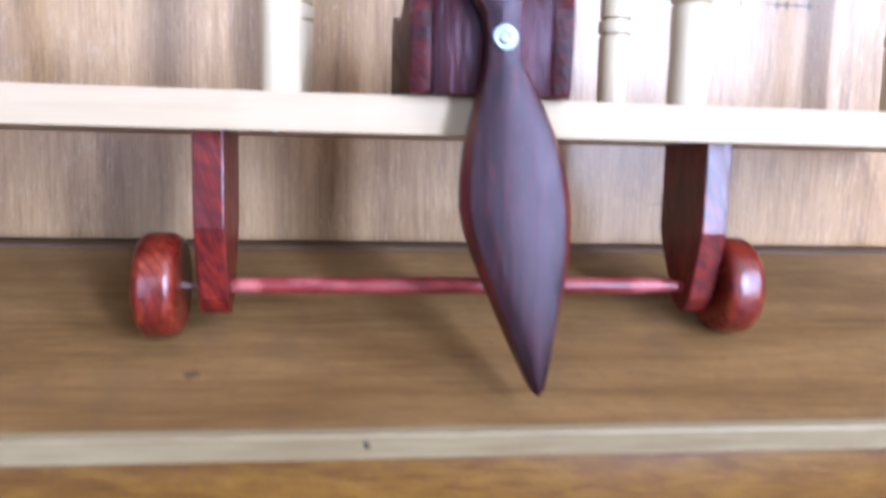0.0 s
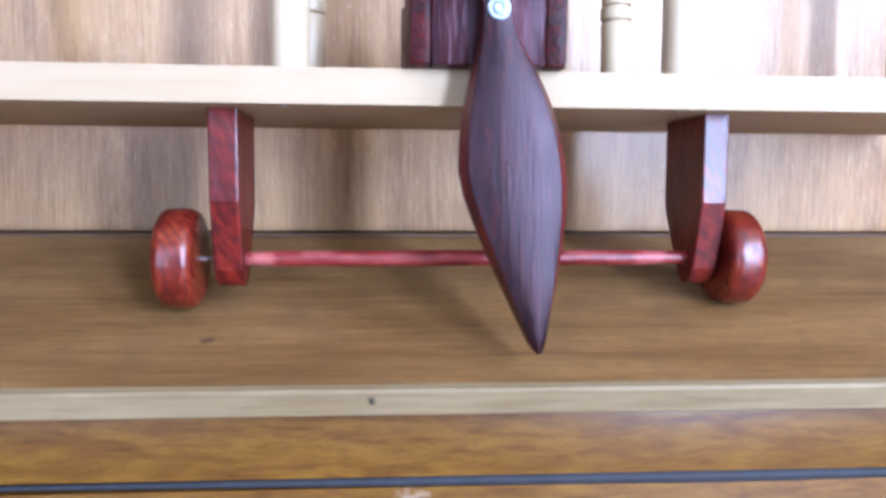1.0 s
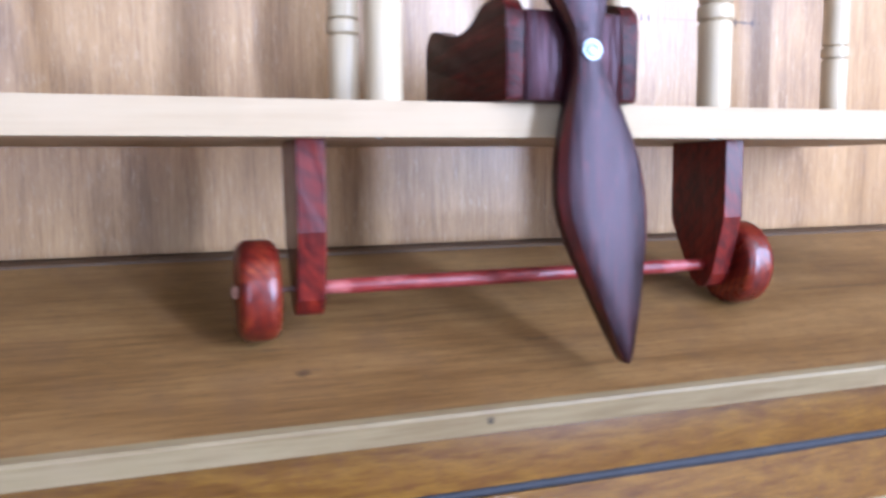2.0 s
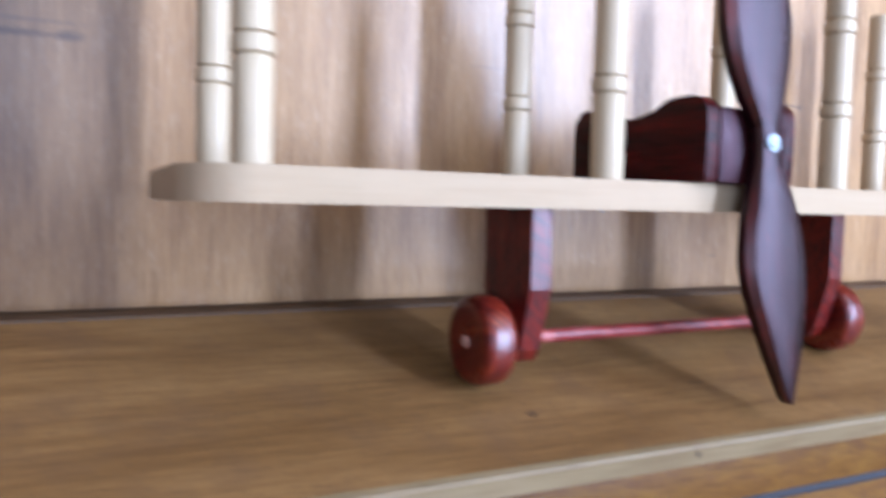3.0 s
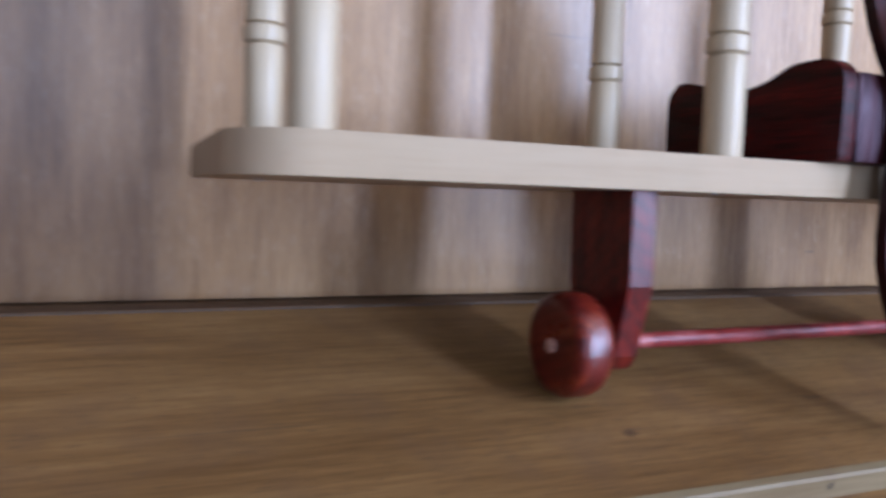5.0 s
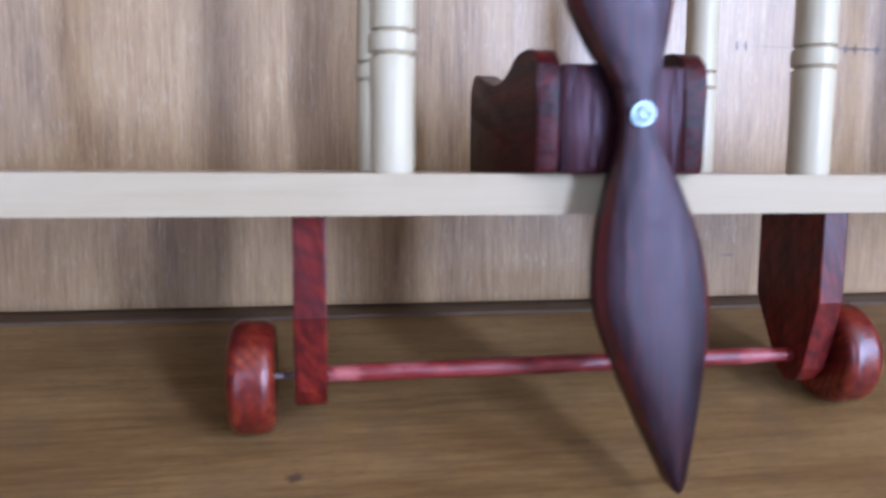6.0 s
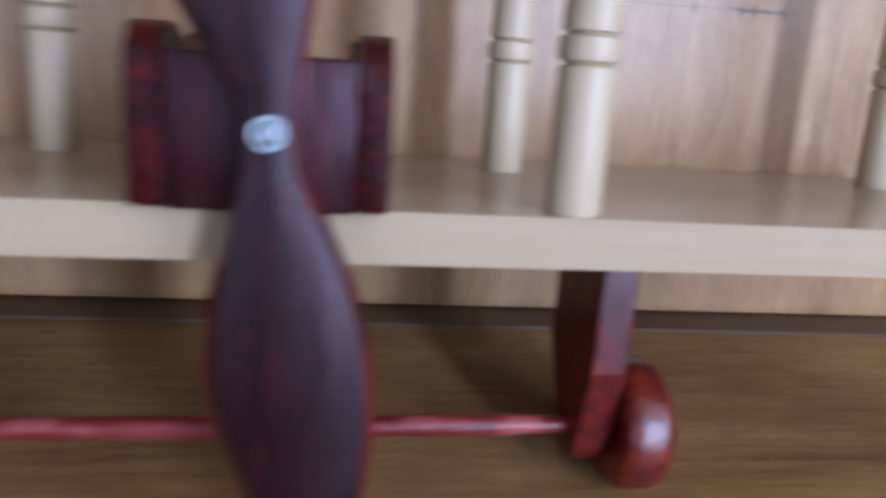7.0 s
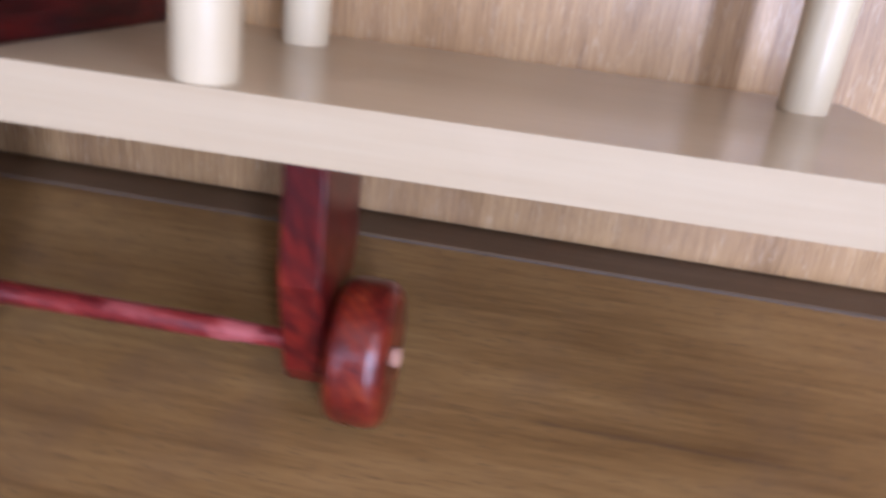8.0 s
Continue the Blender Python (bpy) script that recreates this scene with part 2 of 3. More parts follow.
RED = wood("red_stained_wood", [(0.28, (0.02525, 0.00202, 0.002188)), (0.45, (0.07573, 0.004712, 0.003647)), (0.6, (0.1312, 0.009418, 0.005105)), (0.8, (0.1919, 0.0202, 0.00802))], "z", 90, 520, 0.33, 0.2, 0.22, 0.15, 0.0, (0.03, 0.004, 0.004), 0.15, (0.07, 0.008, 0.008), 9, 0.1, 0.25, (), None, 0.8, 0.15, tilt=(4, 18, 0), rings=(0.0066, 0.38, 7.0))
WHEEL = wood("red_wheel_wood", [(0.32, (0.05943, 0.004957, 0.002911)), (0.46, (0.1189, 0.009914, 0.004574)), (0.58, (0.1604, 0.01785, 0.005821)), (0.74, (0.2259, 0.03966, 0.01081))], "y", 85, 260, 0.30, 0.2, 0.24, 0.25, 0.1, (0.07, 0.008, 0.006), 0.15, (0.10, 0.010, 0.008), 7, 0.1, 0.4, (), None, 0.6, 0.14, 140, tilt=(20, -10, 0), rings=(0.0034, 0.7, 5.0))
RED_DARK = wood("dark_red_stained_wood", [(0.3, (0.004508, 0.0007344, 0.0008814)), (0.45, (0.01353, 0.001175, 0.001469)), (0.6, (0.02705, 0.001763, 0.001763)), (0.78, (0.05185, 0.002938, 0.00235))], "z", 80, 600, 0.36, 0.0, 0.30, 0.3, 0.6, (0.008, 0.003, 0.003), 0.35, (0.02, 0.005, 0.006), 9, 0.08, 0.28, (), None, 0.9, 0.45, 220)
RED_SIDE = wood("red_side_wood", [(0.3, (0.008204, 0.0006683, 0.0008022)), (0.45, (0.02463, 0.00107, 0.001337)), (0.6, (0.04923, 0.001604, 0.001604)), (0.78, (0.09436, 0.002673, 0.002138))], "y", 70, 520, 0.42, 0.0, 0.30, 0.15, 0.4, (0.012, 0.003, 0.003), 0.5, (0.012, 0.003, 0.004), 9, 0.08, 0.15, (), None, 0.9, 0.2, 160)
PROP = wood("rosewood", [(0.26, (0.001154, 0.0003856, 0.0006827)), (0.44, (0.005194, 0.0009639, 0.001707)), (0.58, (0.01299, 0.001714, 0.002504)), (0.8, (0.03029, 0.003641, 0.004094))], "z", 110, 620, 0.33, 0.0, 0.30, 0.30, 0.7, (0.006, 0.003, 0.004), 0.2, (0.015, 0.005, 0.008), 16, 0.12, 0.30, (), None, 0.95, 0.14, 60, fleck=0.55, fleck_color=(0.075, 0.009, 0.007))
PROP.node_tree.nodes["Principled BSDF"].inputs["Specular Tint"].default_value = (1.0, 0.76, 0.84, 1)
RED_DARK.node_tree.nodes["Principled BSDF"].inputs["Specular Tint"].default_value = (1.0, 0.70, 0.82, 1)
PROP_EDGE = wood("worn_red_edge", [(0.28, (0.0187, 0.003, 0.003)), (0.5, (0.06077, 0.006, 0.00525)), (0.78, (0.159, 0.015, 0.009))], "z", 90, 500, 0.35, 0.4, 0.25, 0.3, 0.5, (0.015, 0.003, 0.003), 0.5, (0.025, 0.005, 0.006), 10)
AXLE = wood("red_dowel", [(0.28, (0.076, 0.0056, 0.006)), (0.5, (0.1824, 0.0168, 0.0132)), (0.75, (0.2736, 0.0504, 0.042))], "x", 90, 300, 0.42, 0.0, 0.25, 0.4, 0.3, (0.05, 0.006, 0.006), 0.5, (0.07, 0.008, 0.008), 3, 0.1, 0.4,
            [((-0.117, 0.0, 0.05), (0.010, 0.05, 0.05), 0.6, (0.42, 0.12, 0.10), 160), ((0.112, 0.0, 0.05), (0.012, 0.05, 0.05), 0.55, (0.40, 0.10, 0.09), 160), ((-0.085, 0.0, 0.055), (0.012, 0.03, 0.004), 0.45, (0.40, 0.11, 0.10), 220), ((0.07, 0.0, 0.055), (0.014, 0.03, 0.004), 0.4, (0.38, 0.10, 0.09), 220)], None, 0.6, 0.2)
PEG = plain("pale_peg", (0.36, 0.18, 0.12), 0.85, 0, 0.15, 200)
STEEL = plain("zinc_steel", (0.27, 0.31, 0.33), 0.46, 1.0, 0.25, 500, 0.5)
PIN = plain("dull_pin_metal", (0.22, 0.16, 0.15), 0.5, 0.6, 0.3, 300, 0.2)
HINGE = plain("worn_hinge_metal", (0.06, 0.05, 0.045), 0.7, 0.0, 0.3, 120, 0.2)
SLATE = plain("slate_blue_bead", (0.013, 0.0135, 0.017), 0.75, 0, 0.3, 120)
BLACK = plain("black_gap", (0.010, 0.008, 0.006), 0.9, 0, 0.2, 80)
BLACK.node_tree.nodes["Principled BSDF"].inputs["Specular IOR Level"].default_value = 0.1
PLASTER = plain("plaster", (0.26, 0.20, 0.135), 0.85, 0, 0.04, 6)
# dark colour made up for an unseen wall, to cut bounce from the left
DARKWALL = plain("dark_bounce_stop", (0.05, 0.038, 0.03), 0.6, 0, 0.2, 12)
CEIL = plain("ceiling_paint", (0.70, 0.57, 0.42), 0.9, 0, 0.03, 6)
FLOOR = wood("floor_boards", [(0.25, (0.16, 0.09, 0.05)), (0.5, (0.27, 0.17, 0.1)), (0.75, (0.34, 0.23, 0.14))], "x", 3, 40, 0.45)


# ---- building helpers ----
def empty(name, m=None):
    ob = new(name)
    ob.empty_display_size = 0.05
    if m is not None:
        ob.matrix_world = m
    return ob


def part(name, bm, material, parent=None, label="", smooth=25):
    me = bpy.data.meshes.new(name)
    bmesh.ops.recalc_face_normals(bm, faces=bm.faces)
    bm.to_mesh(me)
    bm.free()
    me.materials.append(material)
    if smooth:
        me.polygons.foreach_set("use_smooth", [True] * len(me.polygons))
        me.set_sharp_from_angle(angle=radians(smooth))
    ob = new(name, me)
    ob.parent = parent
    if label:
        ob["label"] = label
    return ob


def box(x0, x1, y0, y1, z0, z1, bevel=0.0, seg=2):
    bm = bmesh.new()
    bmesh.ops.create_cube(bm, size=1)
    for v in bm.verts:
        v.co = Vector(((x0 + x1) / 2 + v.co.x * (x1 - x0), (y0 + y1) / 2 + v.co.y * (y1 - y0), (z0 + z1) / 2 + v.co.z * (z1 - z0)))
    if bevel:
        bmesh.ops.bevel(bm, geom=list(bm.edges), offset=bevel, segments=seg, affect="EDGES", profile=0.5)
    return bm


def prism(outline, axis, a, b, bevel=0.0, seg=2):
    """An outline in the two other axes (in xyz order), drawn out from a to b along axis."""
    bm = bmesh.new()

    def at(p, h):
        q = list(p)
        q.insert("xyz".index(axis), h)
        return Vector(q)
    low = [bm.verts.new(at(p, a)) for p in outline]
    top = [bm.verts.new(at(p, b)) for p in outline]
    bm.faces.new(low)
    bm.faces.new(top)
    n = len(outline)
    for i in range(n):
        bm.faces.new((low[i], low[(i + 1) % n], top[(i + 1) % n], top[i]))
    if bevel:
        rim = [e for e in bm.edges if (e.verts[0] in low) == (e.verts[1] in low)]
        bmesh.ops.bevel(bm, geom=rim, offset=bevel, segments=seg, affect="EDGES", profile=0.5)
    return bm


def lathe(profile, axis="z", steps=32):
    """Turn (radius, height) pairs round an axis through the origin."""
    bm = bmesh.new()
    rings = []
    for r, h in profile:
        ring = []
        for i in range(steps):
            a = 2 * math.pi * i / steps
            c, s = r * math.cos(a), r * math.sin(a)
            ring.append(bm.verts.new((h, c, s) if axis == "x" else (c, h, s) if axis == "y" else (c, s, h)))
        rings.append(ring)
    for p, q in zip(rings, rings[1:]):
        for i in range(steps):
            bm.faces.new((p[i], p[(i + 1) % steps], q[(i + 1) % steps], q[i]))
    bm.faces.new(rings[0])
    bm.faces.new(rings[-1])
    return bm


def shift(bm, x, y, z):
    bmesh.ops.translate(bm, verts=bm.verts, vec=(x, y, z))
    return bm


def arc(cx, cy, r, a0, a1, n=6):
    return [(cx + r * math.cos(radians(a0 + (a1 - a0) * i / n)), cy + r * math.sin(radians(a0 + (a1 - a0) * i / n))) for i in range(n + 1)]


def curve_through(points, n=6):
    """A smooth open line (Catmull-Rom) through the given 2D points."""
    out = []
    for i in range(len(points) - 1):
        p0, p1, p2, p3 = (Vector(points[max(0, min(len(points) - 1, k))]) for k in (i - 1, i, i + 1, i + 2))
        for j in range(n):
            t = j / n
            out.append(tuple(0.5 * ((2 * p1) + (p2 - p0) * t + (2 * p0 - 5 * p1 + 4 * p2 - p3) * t * t + (3 * p1 - p0 - 3 * p2 + p3) * t ** 3)))
    return out + [tuple(points[-1])]


# ---- unseen room that closes the place; its colours shape the bounce light ----
FLOOR_Z = -0.72
tagged(part("floor", box(-2.4, 2.0, -2.7, 0.62, FLOOR_Z - 0.1, FLOOR_Z), FLOOR), "brown wooden floor of the room", "floor", kind="structure")
tagged(part("ceiling", box(-2.4, 2.0, -2.7, 0.62, 1.75, 1.85), CEIL), "plain warm painted ceiling", "ceiling", kind="structure")
tagged(part("wall_back", box(-2.4, 2.0, 0.50, 0.62, FLOOR_Z, 1.75), PLASTER), "plain tan plaster wall behind the cabinet", "wall", kind="structure")
tagged(part("wall_left", box(-2.4, -2.2, -2.5, 0.5, FLOOR_Z, 1.75), DARKWALL), "unseen side wall, added dark to cut bounce light", "wall", kind="structure")


def wall_with_openings(name, flat, thick0, thick1, a0, a1, holes):
    """A wall whose long side runs along flat ('x' or 'y'), with window openings (from, to, sill, head) through it."""
    bm = bmesh.new()
    pieces, at = [], a0
    for h0, h1, z0, z1 in holes:
        pieces += [(at, h0, FLOOR_Z, 1.75), (h0, h1, FLOOR_Z, z0), (h0, h1, z1, 1.75)]
        at = h1
    pieces.append((at, a1, FLOOR_Z, 1.75))
    for p0, p1, z0, z1 in pieces:
        b2 = box(p0, p1, thick0, thick1, z0, z1) if flat == "x" else box(thick0, thick1, p0, p1, z0, z1)
        me = bpy.data.meshes.new("tmp")
        b2.to_mesh(me)
        b2.free()
        bm.from_mesh(me)
        bpy.data.meshes.remove(me)
    return tagged(part(name, bm, PLASTER, smooth=0), "plain tan plaster wall with window openings", "wall", kind="structure")


wall_with_openings("wall_front", "x", -2.7, -2.5, -2.4, 2.0, [(-2.05, -0.95, -0.50, 1.10), (-0.55, -0.09, 0.64, 1.26), (1.05, 1.35, -0.50, 1.40)])
wall_with_openings("wall_right", "y", 1.8, 2.0, -2.5, 0.5, [(-2.15, -1.35, 0.10, 1.60)])

# ---- the wooden cabinet with its sloping lid ----
TURN_CAB = -1.364
LEFT, RIGHT = -0.74, 0.68
BETA = math.atan(0.334)
BACK_Y, BACK_Z = 0.113, 0.0566          # rear edge of the lid
LID_LEN = 0.2000
WALL_Y, WALL_Z = 0.1453, 0.0586
cabinet = tagged(empty("cabinet", pose(0, 0, 0, 0, 0, TURN_CAB)), "veneered wooden upright cabinet with a sloping lid and keyhole", "cabinet")
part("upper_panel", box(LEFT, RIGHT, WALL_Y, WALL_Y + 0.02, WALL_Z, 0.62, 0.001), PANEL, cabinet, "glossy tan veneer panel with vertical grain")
part("ledge", box(LEFT, RIGHT, BACK_Y + 0.0003, WALL_Y + 0.02, WALL_Z - 0.020, WALL_Z - 0.0008, 0.0006), LEDGE, cabinet, "narrow dark brown ledge behind the lid")
# the lid slab, set on its slope
dy, dz = math.cos(BETA), math.sin(BETA)


def on_lid(d, h):
    """d metres down the slope from the rear edge, h above it."""
    return (BACK_Y - d * dy - h * dz, BACK_Z - d * dz + h * dy)


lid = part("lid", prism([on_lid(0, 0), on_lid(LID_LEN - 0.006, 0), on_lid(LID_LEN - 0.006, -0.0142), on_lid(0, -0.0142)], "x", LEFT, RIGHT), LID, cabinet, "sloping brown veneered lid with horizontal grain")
part("edge_strip", prism([on_lid(LID_LEN - 0.006, 0.0004), on_lid(LID_LEN - 0.0012, 0.0004), on_lid(LID_LEN, -0.0010), on_lid(LID_LEN, -0.0135), on_lid(LID_LEN - 0.001, -0.0145), on_lid(LID_LEN - 0.006, -0.0145)], "x", LEFT, RIGHT), EDGE, lid, "pale wooden edge strip")
part("hinge", shift(lathe([(0.0009, LEFT), (0.0009, RIGHT)], "x", 10), 0, BACK_Y + 0.0002, BACK_Z - 0.0006), HINGE, cabinet, "thin worn metal hinge line")
RAIL_Y = -0.039
part("front_rail", box(LEFT, RIGHT, RAIL_Y, RAIL_Y + 0.03, -0.0645, -0.0135, 0.0012), RAIL, cabinet, "orange-brown polished rail")
part("gap_bead", shift(lathe([(0.0010, LEFT), (0.0012, -0.3), (0.0020, -0.15), (0.0028, -0.04), (0.0036, 0.04), (0.0043, 0.12), (0.0042, 0.18), (0.0032, 0.25), (0.0022, 0.32), (0.0018, RIGHT)], "x", 12), 0, RAIL_Y + 0.0032, -0.0675), SLATE, cabinet, "dark slate-blue bead in the joint")
KEY_X, KEY_Z = -0.0275, -0.0815
hole = [(KEY_X + 0.0050 * math.cos(radians(a)), KEY_Z + 0.0050 * math.sin(radians(a))) for a in range(-60, 241, 20)] + [(KEY_X - 0.0022, KEY_Z - 0.0150), (KEY_X + 0.0022, KEY_Z - 0.0150)]


def board_with_hole(x0, x1, y0, y1, z0, z1, rim):
    """A board lying along x with a keyhole cut through its face."""
    bm = bmesh.new()
    for yy in (y0, y1):
        outer = [bm.verts.new((x, yy, z)) for x, z in ((x0, z0), (x1, z0), (x1, z1), (x0, z1))]
        inner = [bm.verts.new((x, yy, z)) for x, z in rim]
        edges = [bm.edges.new((l[i], l[(i + 1) % len(l)])) for l in (outer, inner) for i in range(len(l))]
        bmesh.ops.triangle_fill(bm, edges=edges, use_beauty=True)
    bm.verts.ensure_lookup_table()
    n = 4 + len(rim)
    for a, k in ((0, 4), (4, len(rim))):
        for i in range(k):
            j = (i + 1) % k
            bm.faces.new((bm.verts[a + i], bm.verts[a + j], bm.verts[n + a + j], bm.verts[n + a + i]))
    return bm


lower = part("lower_board", board_with_hole(LEFT, RIGHT, RAIL_Y + 0.001, RAIL_Y + 0.02, -0.113, -0.0705, hole), RAIL, cabinet, "orange-brown polished front board with a keyhole", 20)
part("lock_case", box(KEY_X - 0.02, KEY_X + 0.02, RAIL_Y + 0.0202, RAIL_Y + 0.03, -0.112, -0.072), BLACK, lower, "dark lock behind the keyhole")
part("knee_panel", box(LEFT, RIGHT, RAIL_Y + 0.012, RAIL_Y + 0.03, -0.30, -0.1135, 0.001), EDGE, cabinet, "pale plain board under the front")
part("plinth_panel", box(LEFT, RIGHT, RAIL_Y + 0.012, RAIL_Y + 0.03, FLOOR_Z, -0.302), RAIL, cabinet)
part("side_panel", box(LEFT - 0.02, LEFT, RAIL_Y, 0.46, FLOOR_Z, 0.62, 0.001), RAIL, cabinet)
part("side_panel", box(RIGHT, RIGHT + 0.02, RAIL_Y, 0.46, FLOOR_Z, 0.62, 0.001), RAIL, cabinet)
part("top_board", box(LEFT - 0.03, RIGHT + 0.03, WALL_Y - 0.01, 0.47, 0.62, 0.645, 0.003), RAIL, cabinet)
part("back_board", box(LEFT, RIGHT, 0.44, 0.46, FLOOR_Z, 0.62), LEDGE, cabinet)

# ---- the biplane shelf ----
ZT, ZB = 0.1523, 0.1338          # lower wing, top and underside
WING_F, WING_B = -0.0411, 0.118
plane = tagged(empty("biplane_shelf"), "wooden biplane-shaped shelf with red wheels and dark propeller", "toy plane")
XE0, XE1, RC = -0.346, 0.351, 0.036
outline = [(XE0, WING_B)] + arc(XE0 + RC, WING_F + RC, RC, 180, 270, 10) + arc(XE1 - RC, WING_F + RC, RC, 270, 360, 10) + [(XE1, WING_B)]
part("lower_wing", prism(outline, "z", ZB, ZT, 0.0016, 2), PINE, plane, "pale sanded wooden wing board with rounded corners")


def spindle_profile():
    r = 0.0103
    half = [(0.0096, 0.0), (0.0100, 0.0012), (0.0100, 0.030), (r, 0.0505), (r - 0.0003, 0.0513), (0.0079, 0.0518), (0.0082, 0.0524),
            (0.0106, 0.0535), (0.0109, 0.0556), (0.0109, 0.0588), (0.0106, 0.0612), (0.0082, 0.0622), (0.0079, 0.0628), (r - 0.0002, 0.0633), (0.0101, 0.066), (0.0098, 0.0875)]
    return half + [(rr, 0.175 - h) for rr, h in reversed(half[:-1])]


POST_F, POST_B = -0.0300, 0.0766
for px, py in ((-0.3126, POST_F), (-0.3132, POST_B), (-0.0963, POST_F), (-0.0952, POST_B), (0.1132, POST_F), (0.1112, POST_B), (0.3190, POST_B)):
    ob = part("spindle", lathe(spindle_profile(), "z", 32), TURNED, plane, "pale turned wooden spindle with grooved collars", 40)
    ob.location = (px, py, ZT)

for px, py in ((-0.315, POST_B), (-0.0992, POST_F), (0.1136, POST_F), (0.319, POST_B)):
    part("screw", shift(lathe([(0.0014, 0.0), (0.0014, -0.0006), (0.0008, -0.0010)], "z", 12), px, py, ZB), STEEL, plane, "small bright screw tip under the wing")

# nose box: two wavy side panels and a front block
side = [(-0.0475, ZT + 0.0002), (-0.0498, ZT + 0.0012), (-0.0508, ZT + 0.004)] + curve_through([(-0.0510, 0.190), (-0.0500, 0.1990), (-0.0455, 0.2055), (-0.036, 0.2085), (-0.025, 0.2085), (-0.0145, 0.2075), (0.0, 0.2015), (0.015, 0.1985), (0.030, 0.1990), (0.048, 0.2030), (0.064, 0.2075), (0.074, 0.2085), (0.0825, 0.2055), (0.0865, 0.1970), (0.0870, 0.185)], 4) + [(0.0870, ZT)]
NL, NR = -0.0350, 0.0450
part("nose_side", prism(side, "x", NL, NL + 0.0105, 0.0012), RED_SIDE, plane, "dark red stained side panel with a wavy top")
flank = part("nose_side", prism(side, "x", NR - 0.0105, NR, 0.0012), RED_SIDE, plane, "dark red stained side panel with a wavy top")
# a dowel hole's darkness, put on the flank as a black disc
part("hole_disc", shift(lathe([(0.0030, NR - 0.004), (0.0030, NR + 0.0002), (0.0024, NR + 0.0004), (0.0004, NR + 0.0002)], "x", 16), 0, -0.0024, 0.1791), BLACK, flank, "dark disc standing in for a dowel hole in the flank")
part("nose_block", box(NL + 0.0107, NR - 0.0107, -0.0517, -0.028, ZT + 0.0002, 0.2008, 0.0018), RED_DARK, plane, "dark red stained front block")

# propeller
HUB = (0.0080, -0.0590, 0.1785)
BLADE = [(0.0, -0.0085, 0.0072), (0.012, -0.0108, 0.0078), (0.022, -0.0143, 0.0115), (0.032, -0.0180, 0.0158), (0.048, -0.0232, 0.0208), (0.062, -0.0265, 0.0234), (0.076, -0.0284, 0.0244), (0.088, -0.0274, 0.0240), (0.102, -0.0242, 0.0222), (0.120, -0.0190, 0.0178), (0.138, -0.0134, 0.0126), (0.153, -0.0084, 0.0080), (0.1625, -0.0052, 0.0050), (0.1672, -0.0034, 0.0032), (0.1698, -0.0014, 0.0013)]


def propeller():
    bm = bmesh.new()
    rows_made = []
    full = [(-s, -r * 1.1, -l * 1.02, 1) for s, l, r in reversed(BLADE[1:])] + [(s, l, r, 0) for s, l, r in BLADE]
    for s, l, r, up in full:
        lean = radians(10.0 if up else 6.9)
        lean = radians(8.2) if abs(s) < 0.005 else lean
        ax, px = Vector((math.sin(lean), 0, -math.cos(lean))), Vector((math.cos(lean), 0, math.sin(lean)))
        ax = ax + Vector((0, 0 if up else -0.055, 0))          # the lower blade stands a little forward
        w = (r - l)
        k = min(1.0, w / 0.03)
        k = 0.55 + 0.45 * k
        sec = [(l, 0.0060 * k), (l, -0.0008 * k), (l + 0.080 * w, -0.0054 * k), (l + 0.090 * w, -0.0056 * k), (l + 0.28 * w, -0.0069 * k), (l + 0.5 * w, -0.0074 * k), (r - 0.28 * w, -0.0069 * k), (r - 0.075 * w, -0.0056 * k), (r - 0.065 * w, -0.0054 * k), (r, -0.0018 * k), (r, 0.0056 * k), (r - 0.03 * w, 0.0066 * k), (l + 0.03 * w, 0.0068 * k)]
        rows_made.append([bm.verts.new(Vector(HUB) + ax * s + px * u + Vector((0, v, 0))) for u, v in sec])
    for p, q in zip(rows_made, rows_made[1:]):
        n = len(p)
        for i in range(n):
            face = bm.faces.new((p[i], p[(i + 1) % n], q[(i + 1) % n], q[i]))
            face.material_index = 1 if i in (1, 8) else 0
    bm.faces.new(rows_made[0])
    bm.faces.new(rows_made[-1])
    return bm


prop = part("propeller", propeller(), PROP, plane, "dark rosewood two-blade propeller with bevelled edges", 20)
prop.data.materials.append(PROP_EDGE)
part("spacer", shift(lathe([(0.008, -0.056), (0.008, -0.0515)], "y", 20), HUB[0], 0, HUB[2]), RED_DARK, prop)
screw = part("screw", shift(lathe([(0.0057, -0.0647), (0.0057, -0.0654), (0.0054, -0.0657), (0.0038, -0.0657), (0.0037, -0.0662), (0.0033, -0.0667), (0.0022, -0.0670), (0.0018, -0.0664), (0.0004, -0.0661)], "y", 28), HUB[0], 0, HUB[2]), STEEL, prop, "dull zinc screw head on a washer")

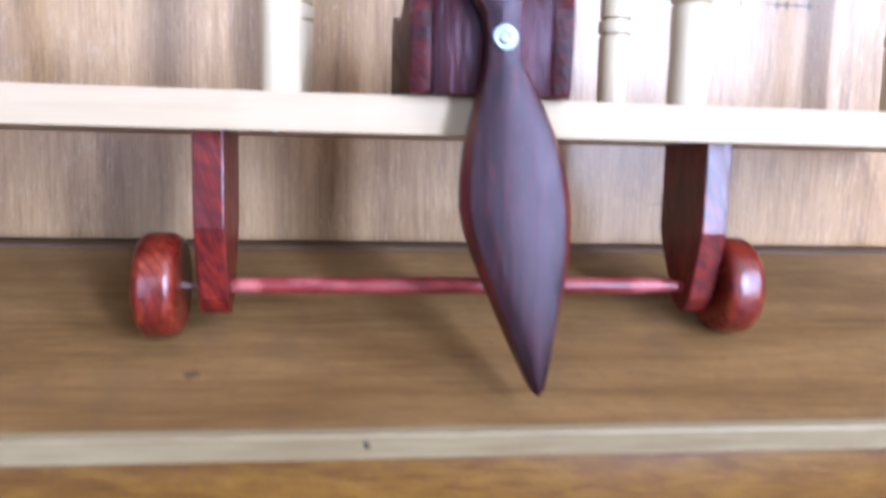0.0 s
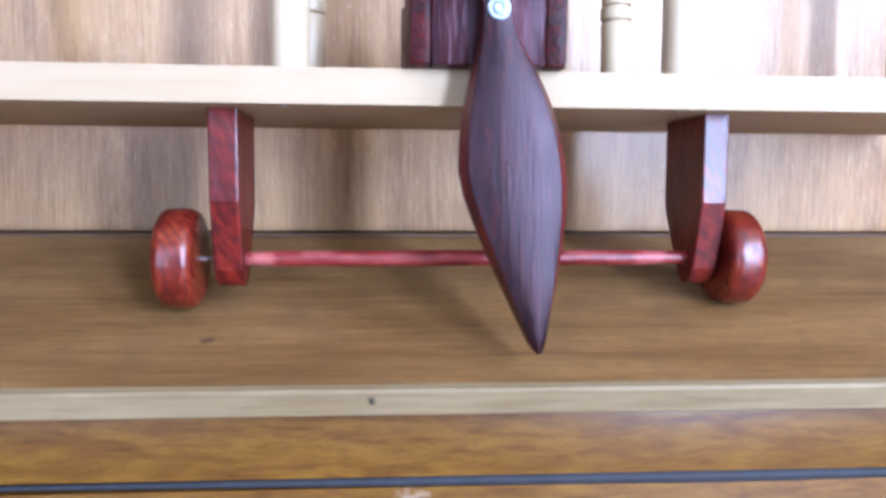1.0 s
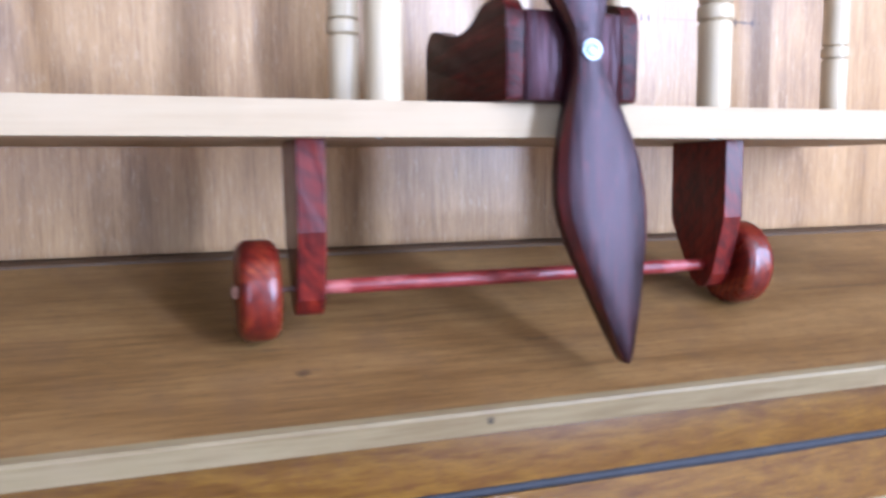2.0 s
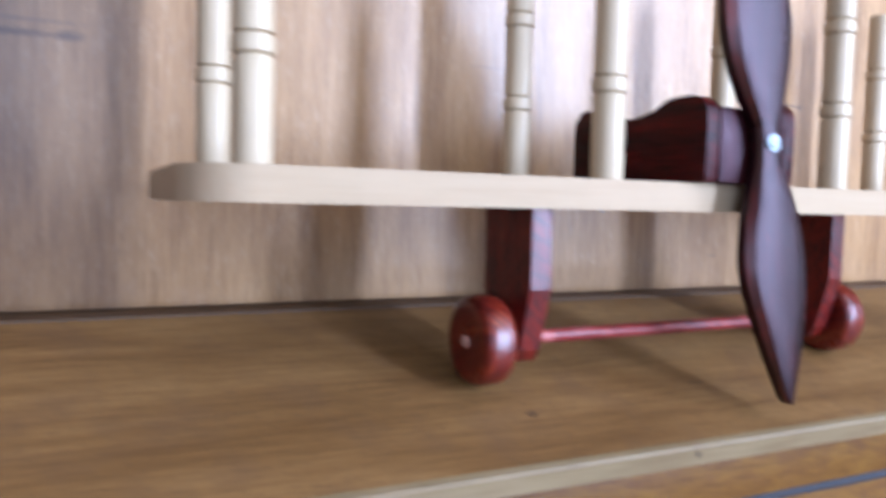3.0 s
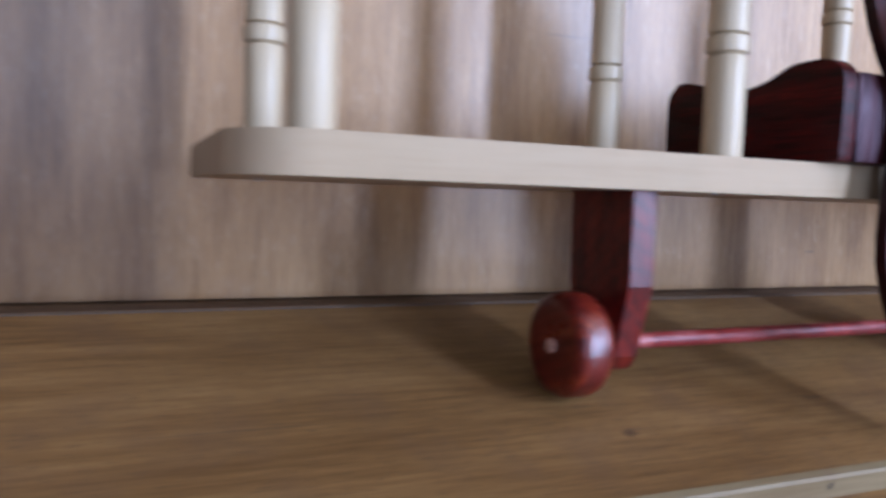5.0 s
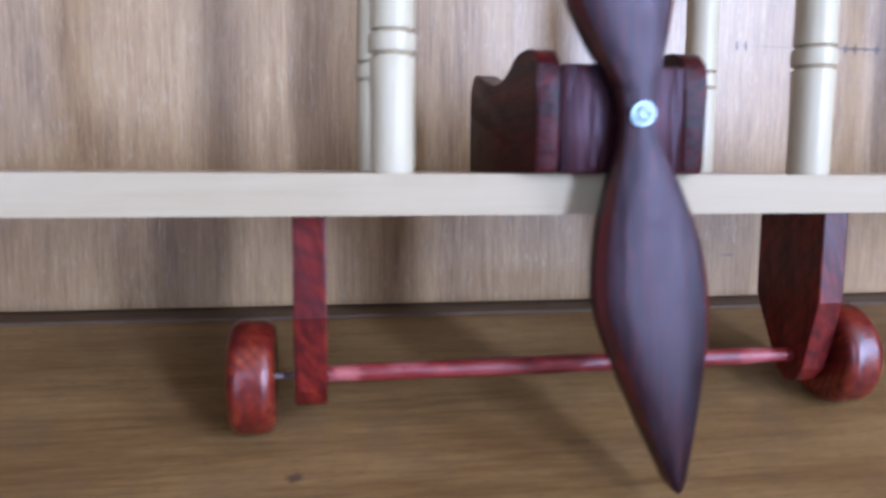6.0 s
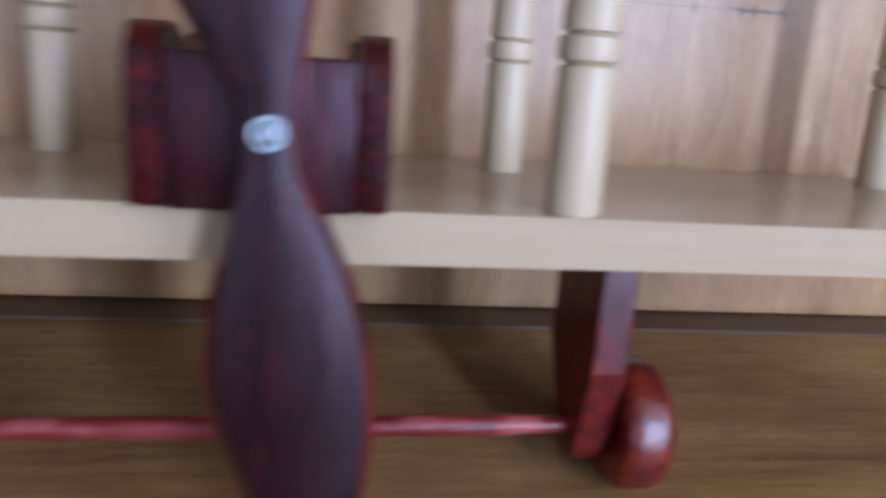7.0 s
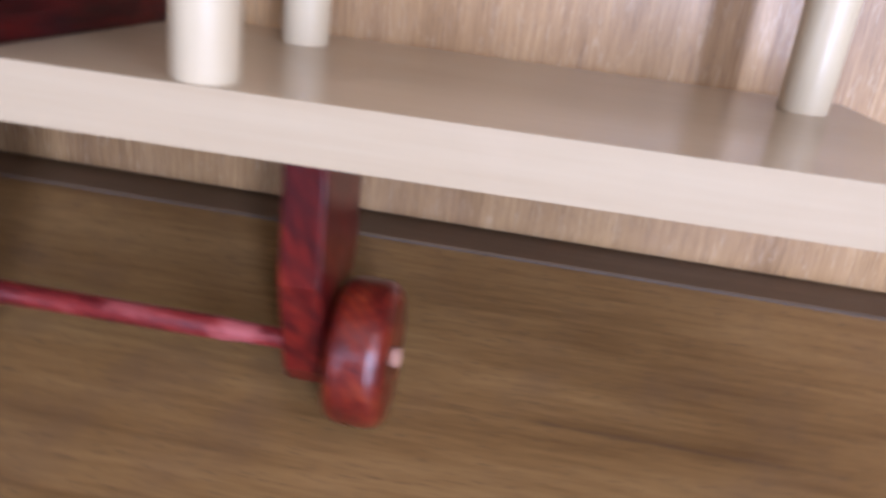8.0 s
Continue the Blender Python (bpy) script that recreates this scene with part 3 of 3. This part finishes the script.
# undercarriage
AX_Y, AX_Z = 0.004, 0.0506
leg_side = [(-0.0180, ZB), (0.0385, ZB), (0.0385, 0.081)] + [(0.0330, 0.0715), (0.0150, 0.0400)] + arc(0.0045, 0.0445, 0.0095, -25, -150, 7) + [(-0.0075, 0.0450), (-0.0180, 0.0838)]
part("leg", prism(leg_side, "x", -0.1417, -0.1259, 0.0010), RED, plane, "red stained undercarriage leg", 12)
part("leg", prism(leg_side, "x", 0.1335, 0.1483, 0.0010), RED, plane, "red stained undercarriage leg", 12)
part("axle", shift(lathe([(0.0040, -0.1262), (0.0041, -0.116), (0.0045, -0.111), (0.0046, -0.06), (0.0048, -0.01), (0.0045, 0.04), (0.0046, 0.108), (0.0041, 0.112), (0.0039, 0.1338)], "x", 20), 0, AX_Y, AX_Z), AXLE, plane, "worn red stained dowel axle")
WR, WW = 0.0284, 0.0225
for cx, s in ((-0.1622, -1), (0.1622, 1)):
    # outer shoulder tight, inner shoulder full
    outer = [(WR - 0.0075 + 0.0075 * math.cos(radians(a)), WW / 2 - 0.0065 + 0.0065 * math.sin(radians(a))) for a in range(0, 91, 15)]
    inner = [(WR - 0.0055 + 0.0055 * math.cos(radians(a)), -WW / 2 + 0.0070 - 0.0070 * math.sin(radians(a))) for a in range(90, -1, -15)]
    prof = [(0.006, -WW / 2 + 0.001)] + inner + outer + [(0.015, WW / 2), (0.006, WW / 2 - 0.0006)]
    prof = [(r, h * s) for r, h in prof]
    wheel = part("wheel", shift(lathe(prof, "x", 48), cx, AX_Y, AX_Z + 0.0004), WHEEL, plane, "glossy red stained wooden wheel", 40)
    part("peg", shift(lathe([(0.0040, 0.0), (0.0040, s * 0.0022), (0.0030, s * 0.0032), (0.0008, s * 0.0035)], "x", 16), cx + s * (WW / 2 - 0.0012), AX_Y, AX_Z), PEG, wheel, "pale wooden axle peg")
    part("axle_pin", shift(lathe([(0.0016, 0.0), (0.0016, -s * 0.0135)], "x", 12), cx - s * (WW / 2 - 0.002), AX_Y, AX_Z), PIN, wheel, "thin dull metal axle pin")
